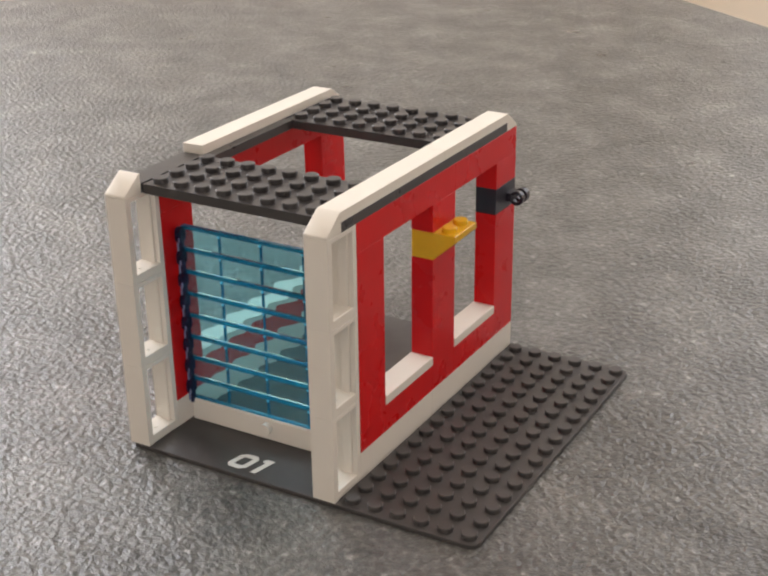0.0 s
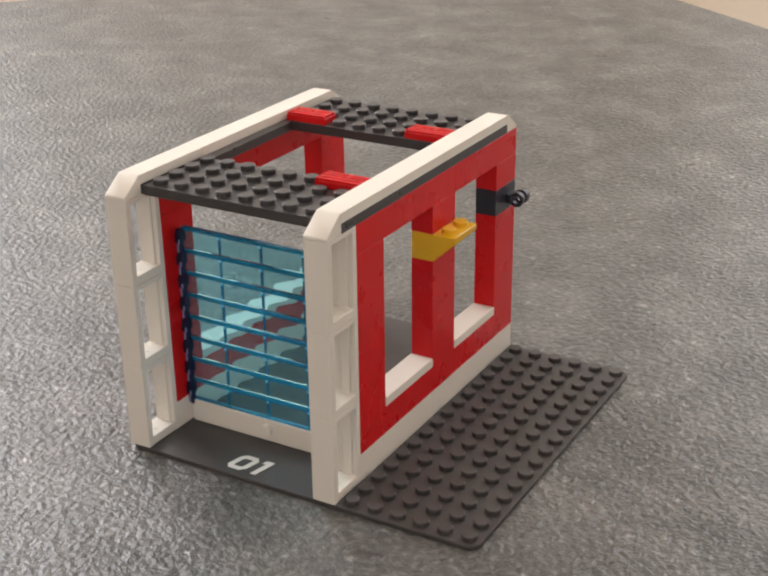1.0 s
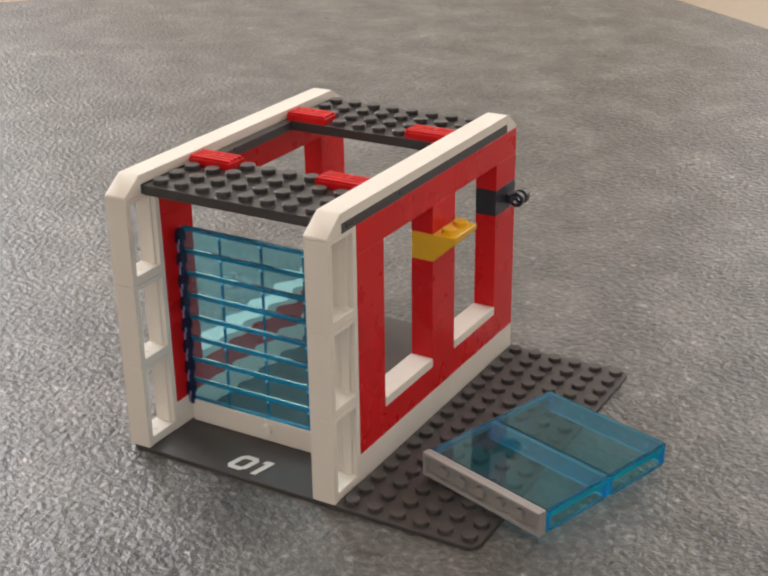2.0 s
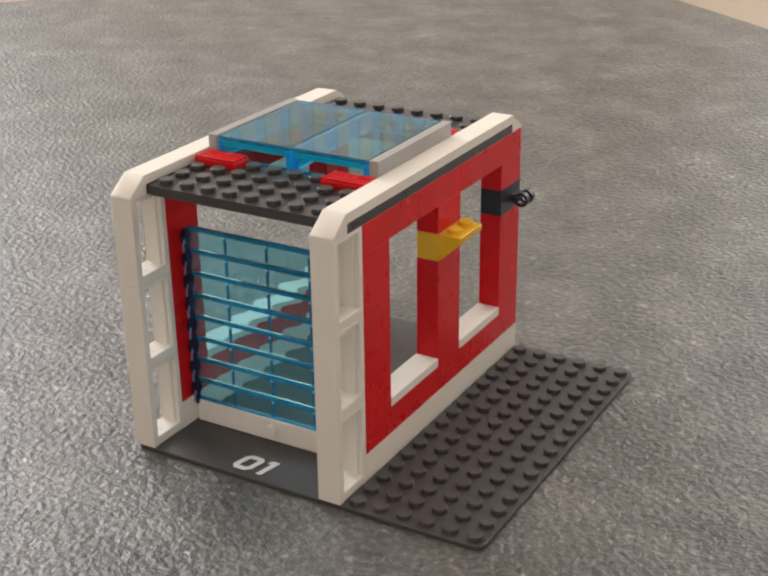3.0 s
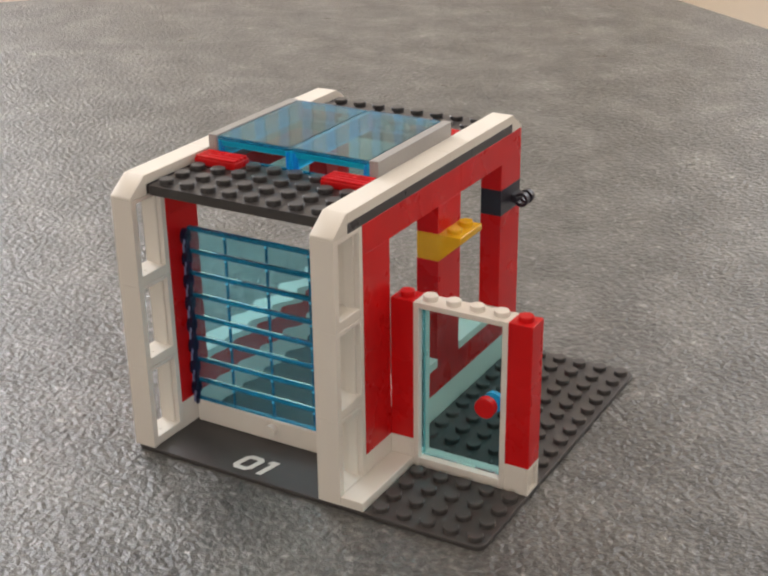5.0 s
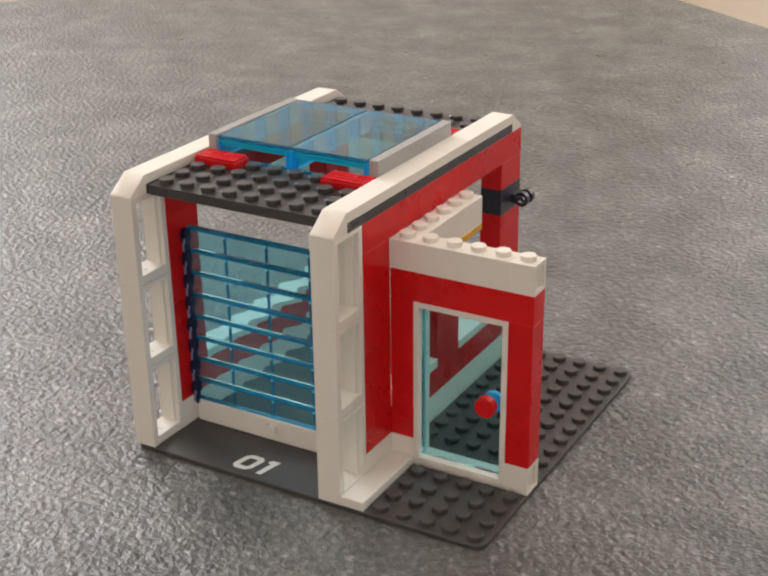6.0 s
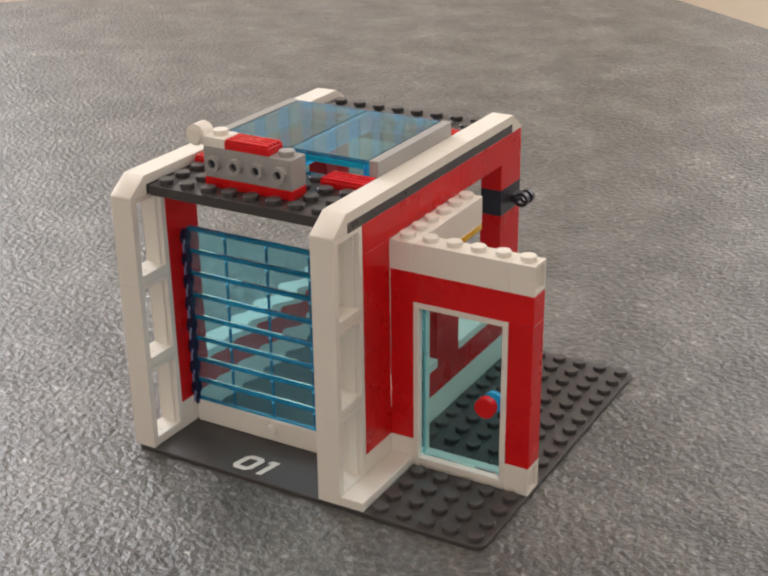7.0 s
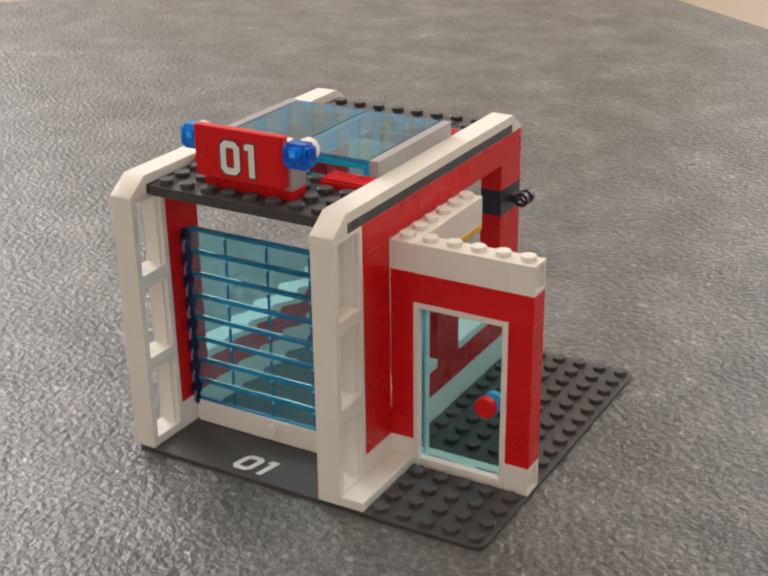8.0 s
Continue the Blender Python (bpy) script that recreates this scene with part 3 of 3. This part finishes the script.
def door_leaf():
    """Clear leaf, hinged at its own origin, with a rimmed edge and a red knob."""
    L, H, t = 3.46 * S, 5.42 * B, 0.0016
    bm = add_box(bmesh.new(), (0.0002, -t / 2, 0), (L, t / 2, H), 0.0003, 2)
    leaf = thing("glass_door", bm, CLEAR_DOOR, "clear light blue toy door leaf with a red knob", "toy door")
    leaf.visible_shadow = False
    bm = bmesh.new()
    add_box(bm, (-0.0002, -0.0009, 0.02 * B), (0.0007, 0.0009, H - 0.02 * B), 0.0002)
    part("hinge_edge", bm, CLEAR_DOOR, leaf).visible_shadow = False
    for name, lo, hi in (("free_edge", (L - 0.0004, -t / 2 - 0.0001, 0.0002), (L + 0.0003, t / 2 + 0.0001, H - 0.0002)), ("top_edge", (0.0014, -t / 2 - 0.0001, H - 0.0006), (L - 0.0005, t / 2 + 0.0001, H + 0.0001))):
        part(name, add_box(bmesh.new(), lo, hi, 0.0001), CLEAR_EDGE, leaf, "deep blue edge").visible_shadow = False
    bm = bmesh.new()
    z, x = 2.55 * B, L - 0.0042
    add_tube(bm, (x, -0.0046, z), 0.0033, 0.0026, 28, "Y")
    add_tube(bm, (x, -0.0022, z), 0.0020, 0.0016, 20, "Y")
    part("knob", bm, RED, leaf, "round red knob")
    bm = bmesh.new()
    add_tube(bm, (x + 0.0006, 0.0006, z), 0.0034, 0.0016, 24, "Y")
    part("knob_seat", bm, CLEAR_CORE, leaf).visible_shadow = False
    return leaf


def stud_row_brick():
    """A four-stud brick with hollow studs along its front face."""
    bm = loose_bm(4, 1, 1)
    ob = thing("side_stud_brick", bm, GREY, "light grey brick with four hollow side studs", "toy brick")
    for i in range(4):
        bm = bmesh.new()
        x, z, y = (i - 1.5) * S, 0.5 * B, -S / 2
        n = 20
        rings = []
        for r, yy in ((STUD_R, y + 0.0001), (STUD_R, y - STUD_H), (0.0014, y - STUD_H), (0.0014, y + 0.00005)):
            rings.append([bm.verts.new((x + r * math.cos(2 * math.pi * k / n), yy, z + r * math.sin(2 * math.pi * k / n))) for k in range(n)])
        for a, b in zip(rings, rings[1:]):
            for k in range(n):
                bm.faces.new((a[k], a[(k + 1) % n], b[(k + 1) % n], b[k]))
        bmesh.ops.recalc_face_normals(bm, faces=bm.faces)
        stud = part("side_stud", bm, GREY, ob)
        # black disc stands for the shade down the hollow stud
        bm = bmesh.new()
        add_tube(bm, (x, y - 0.0004, z), 0.00138, 0.0003, 16, "Y")
        part("stud_bore", bm, BLACK, stud)
    return ob


def lamp_holder(side):
    """A one-stud plate with a round lamp socket sticking out sideways."""
    bm = loose_bm(1, 1, 1 / 3)
    ob = thing("lamp_holder", bm, WHITE, "white one-stud plate with a round lamp socket", "toy plate", "lamp holders")
    bm = bmesh.new()
    x = side * 0.9 * S
    add_box(bm, (min(0, side) * 0.6 * S + (0.4 * S if side > 0 else 0), -0.0012, 0.0004), (max(0, side) * 0.6 * S - (0.4 * S if side < 0 else 0), 0.0012, P - 0.0003), 0.0002)
    add_tube(bm, (x, -0.0034, 0.0028), 0.0034, 0.0052, 24, "Y")
    add_tube(bm, (x, -0.0043, 0.0026), 0.0024, 0.0012, 24, "Y")
    part("lamp_socket", bm, WHITE, ob)
    return ob


def sign_panel():
    """Two by four tile standing on edge, with the printed number."""
    bm = add_box(bmesh.new(), (-2 * S + GAP, -P, 0), (2 * S - GAP, 0, 2 * S), 0.0003, 2)
    ob = thing("toy_sign", bm, RED, "red sign panel with the white number 01", "toy sign")
    x, z, w, h, s = -0.0064, 0.0020, 0.0070, 0.0104, 0.0021
    for name, grow, y, mat in (("outline", 0.00045, -P - 0.00006, INK), ("digit", 0, -P - 0.00012, PRINT)):
        bm = zero_bm(x, w, z, h, s, grow, y, -P + 0.0001, "Y")
        part(name + "_zero", bm, mat, ob)
        bm = one_bm(x + 0.0088, z, h, s, grow, y, -P + 0.0001, "Y")
        part(name + "_one", bm, mat, ob)
    return ob


def beacon():
    bm = add_box(bmesh.new(), (-0.0045, -0.0032, -0.0038), (0.0045, 0.0032, 0.0038), 0.0012, 5)
    ob = thing("blue_beacon", bm, CLEAR_DEEP, "clear blue beacon light beside the sign", "toy light", "blue beacons")
    bm = bmesh.new()
    add_tube(bm, (0, 0.0028, 0), 0.0019, 0.0014, 20, "Y")
    part("lamp_foot", bm, CLEAR_DEEP, ob)
    # bright block at the front face imitates the beacon's highlight
    bm = add_box(bmesh.new(), (-0.0018, -0.00326, -0.0004), (0.0008, 0.0016, 0.0023), 0.0004, 2)
    part("lamp_core", bm, CLEAR_CORE, ob, "bright blue facet, a painted highlight of the beacon").visible_shadow = False
    ob.visible_shadow = False
    return ob


toy = build_garage()
SHIFT = Matrix.Translation((-0.00156, -0.00079, 0))     # where the garage stood before it was nudged
NUDGE = 2.6


def up(x, y, zb, rz=0, rx=0):
    """A pose on the garage: stud lines and bricks above the baseplate."""
    return pose(x * S, y * S, ZB + zb * B, rx, 0, rz)


def motions():
    spots = iter([(0.345 + 0.055 * (k % 4), -0.10 - 0.05 * (k // 4)) for k in range(40)])

    def spare():
        x, y = next(spots)
        return pose(x, y, 0)

    def put(ob, t, m, early=None):
        """It waits beside the other loose pieces and is put on at t."""
        rest = spare() if early is None else early
        rows = [(0, rest), (t - 2 / 30, rest), (t - 1 / 30, m if t > NUDGE else SHIFT @ m)]
        if t < NUDGE:
            rows += [(NUDGE - 1 / 30, SHIFT @ m), (NUDGE, m)]
        walk(ob, rows + [(8, m)])
        return ob

    walk(toy, [(0, SHIFT), (NUDGE - 1 / 30, SHIFT), (NUDGE, Matrix.Identity(4)), (8, Matrix.Identity(4))])
    top = 9 + 1 / 3
    put(thing("edge_tile", loose_bm(1, 4, 1 / 3, False), WHITE, "white four-stud cap tile on the roof edge", "toy tile"), 0.1, LEAN @ up(0.5, 3, top))
    first = grip_tile("roof tiles")
    tiles = [first] + [copy_thing(first, Matrix.Identity(4)) for _ in range(3)]
    for ob, t, x, y in zip(tiles, (0.4, 0.6, 0.9, 1.1), (2, 8, 8, 2), (11.56, 11.56, 4.44, 4.44)):
        put(ob, t, up(x, y, top))

    # the skylight: two windscreens on the counter, rails added, set askew, then straight
    ws = windscreen()
    screens = [ws, copy_thing(ws, Matrix.Identity(4))]
    rail = side_rail()
    rails = [rail, copy_thing(rail, Matrix.Identity(4))]
    lone = pose(15.18 * S, 3.98 * S, ZB + STUD_H, 0, 0, 70.5)
    pair = pose(15.96 * S, 6.1 * S, ZB + STUD_H, 0, 0, 72)
    askew = up(8.55, 4.5, 9.70, 52.5)
    done = up(5, 8, top)
    # lay the pieces with their long side across the aim of the pair
    offs = [(-1.79, 0), (1.79, 0)]
    for k, ob in enumerate(screens):
        home = pose(offs[k][0] * S, 0, 0)
        rest = spare()
        rows = [(0, rest), ((1.4, 1.6)[k] - 2 / 30, rest)]
        if k == 0:
            rows += [(1.4 - 1 / 30, lone), (1.6 - 2 / 30, lone)]
        rows += [(1.6 - 1 / 30, pair @ home), (2.5, pair @ home), (2.5 + 1 / 30, askew @ home), (2.9 - 2 / 30, askew @ home), (2.9 - 1 / 30, done @ home), (8, done @ home)]
        walk(ob, rows)
    for k, ob in enumerate(rails):
        home = pose((-3.8, 3.8)[k] * S, 0, 0)
        rest = spare()
        t = (1.9, 2.2)[k]
        walk(ob, [(0, rest), (t - 2 / 30, rest), (t - 1 / 30, pair @ home), (2.5, pair @ home), (2.5 + 1 / 30, askew @ home), (2.9 - 2 / 30, askew @ home),
                  (2.9 - 1 / 30, done @ home), (8, done @ home)])

    # the side entrance
    put(thing("long_plate", loose_bm(1, 4, 1 / 3, False), WHITE, "white four-stud tile along the garage footing", "toy tile"), 3.1, up(10.5, 2, 0))
    corner = hole_brick()
    ends = [corner, copy_thing(corner, Matrix.Identity(4)), copy_thing(corner, Matrix.Identity(4))]
    put(ends[0], 3.4, up(10.5, 4.5, 0))
    pillar = thing("pillar_brick", loose_bm(1, 1, 5), RED, "tall red one-stud pillar brick", "toy brick", "red pillars")
    pillars = [pillar, copy_thing(pillar, Matrix.Identity(4))]
    put(pillars[0], 3.6, up(10.5, 4.5, 1))
    put(door_frame(), 3.9, up(13, 4.5, 0))
    leaf, rest = door_leaf(), spare()
    hinge = lambda a: up(11.27, 4.34, 0.37, a)
    walk(leaf, [(0, rest), (4.1 - 2 / 30, rest), (4.1 - 1 / 30, hinge(-45)), (4.4 - 2 / 30, hinge(-45)), (4.4 - 1 / 30, hinge(0)), (8, hinge(0))])
    put(ends[1], 4.6, up(15.5, 4.5, 0))
    put(pillars[1], 4.9, up(15.5, 4.5, 1))
    put(thing("red_lintel", loose_bm(6, 1, 1), RED, "red six-stud brick over the toy door", "toy brick"), 5.1, up(13, 4.5, 6))
    put(thing("long_beam", loose_bm(1, 6, 1), WHITE, "white six-stud brick along the garage wall", "toy brick"), 5.4, up(10.5, 7, 7))
    put(thing("short_beam", loose_bm(4, 1, 1), WHITE, "white four-stud brick above the red lintel", "toy brick"), 5.6, up(13, 4.5, 7))
    put(ends[2], 5.9, up(15.5, 4.5, 7))

    # the sign on the roof
    put(thing("sign_plate", loose_bm(4, 1, 1 / 3), RED, "red four-stud plate on the roof", "toy plate"), 6.1, up(5, 2.5, top))
    put(stud_row_brick(), 6.4, up(5, 2.5, top + 1 / 3))
    put(lamp_holder(-1), 6.6, up(3.5, 2.5, top + 4 / 3))
    sign_tile = grip_tile("")
    tagged(sign_tile, "red grooved tile on the grey sign brick")
    put(sign_tile, 6.9, up(5, 2.5, top + 4 / 3))
    put(lamp_holder(1), 7.1, up(6.5, 2.5, top + 4 / 3))
    put(sign_panel(), 7.4, pose(4.93 * S, 2 * S - STUD_H * 0.1, ZB + (top + 1 / 3 + 0.5) * B - 0.5 * S + 0.0006))
    light = beacon()
    lights = [light, copy_thing(light, Matrix.Identity(4))]
    high = pose(0, 0, 0.0037)
    for ob, t, x in ((lights[0], 7.6, 7.70), (lights[1], 7.8, 2.62)):
        put(ob, t, up(x, 1.55 if x > 5 else 2.15, top + 4 / 3 + (0.38 if x > 5 else 0.28)), spare() @ high)


motions()
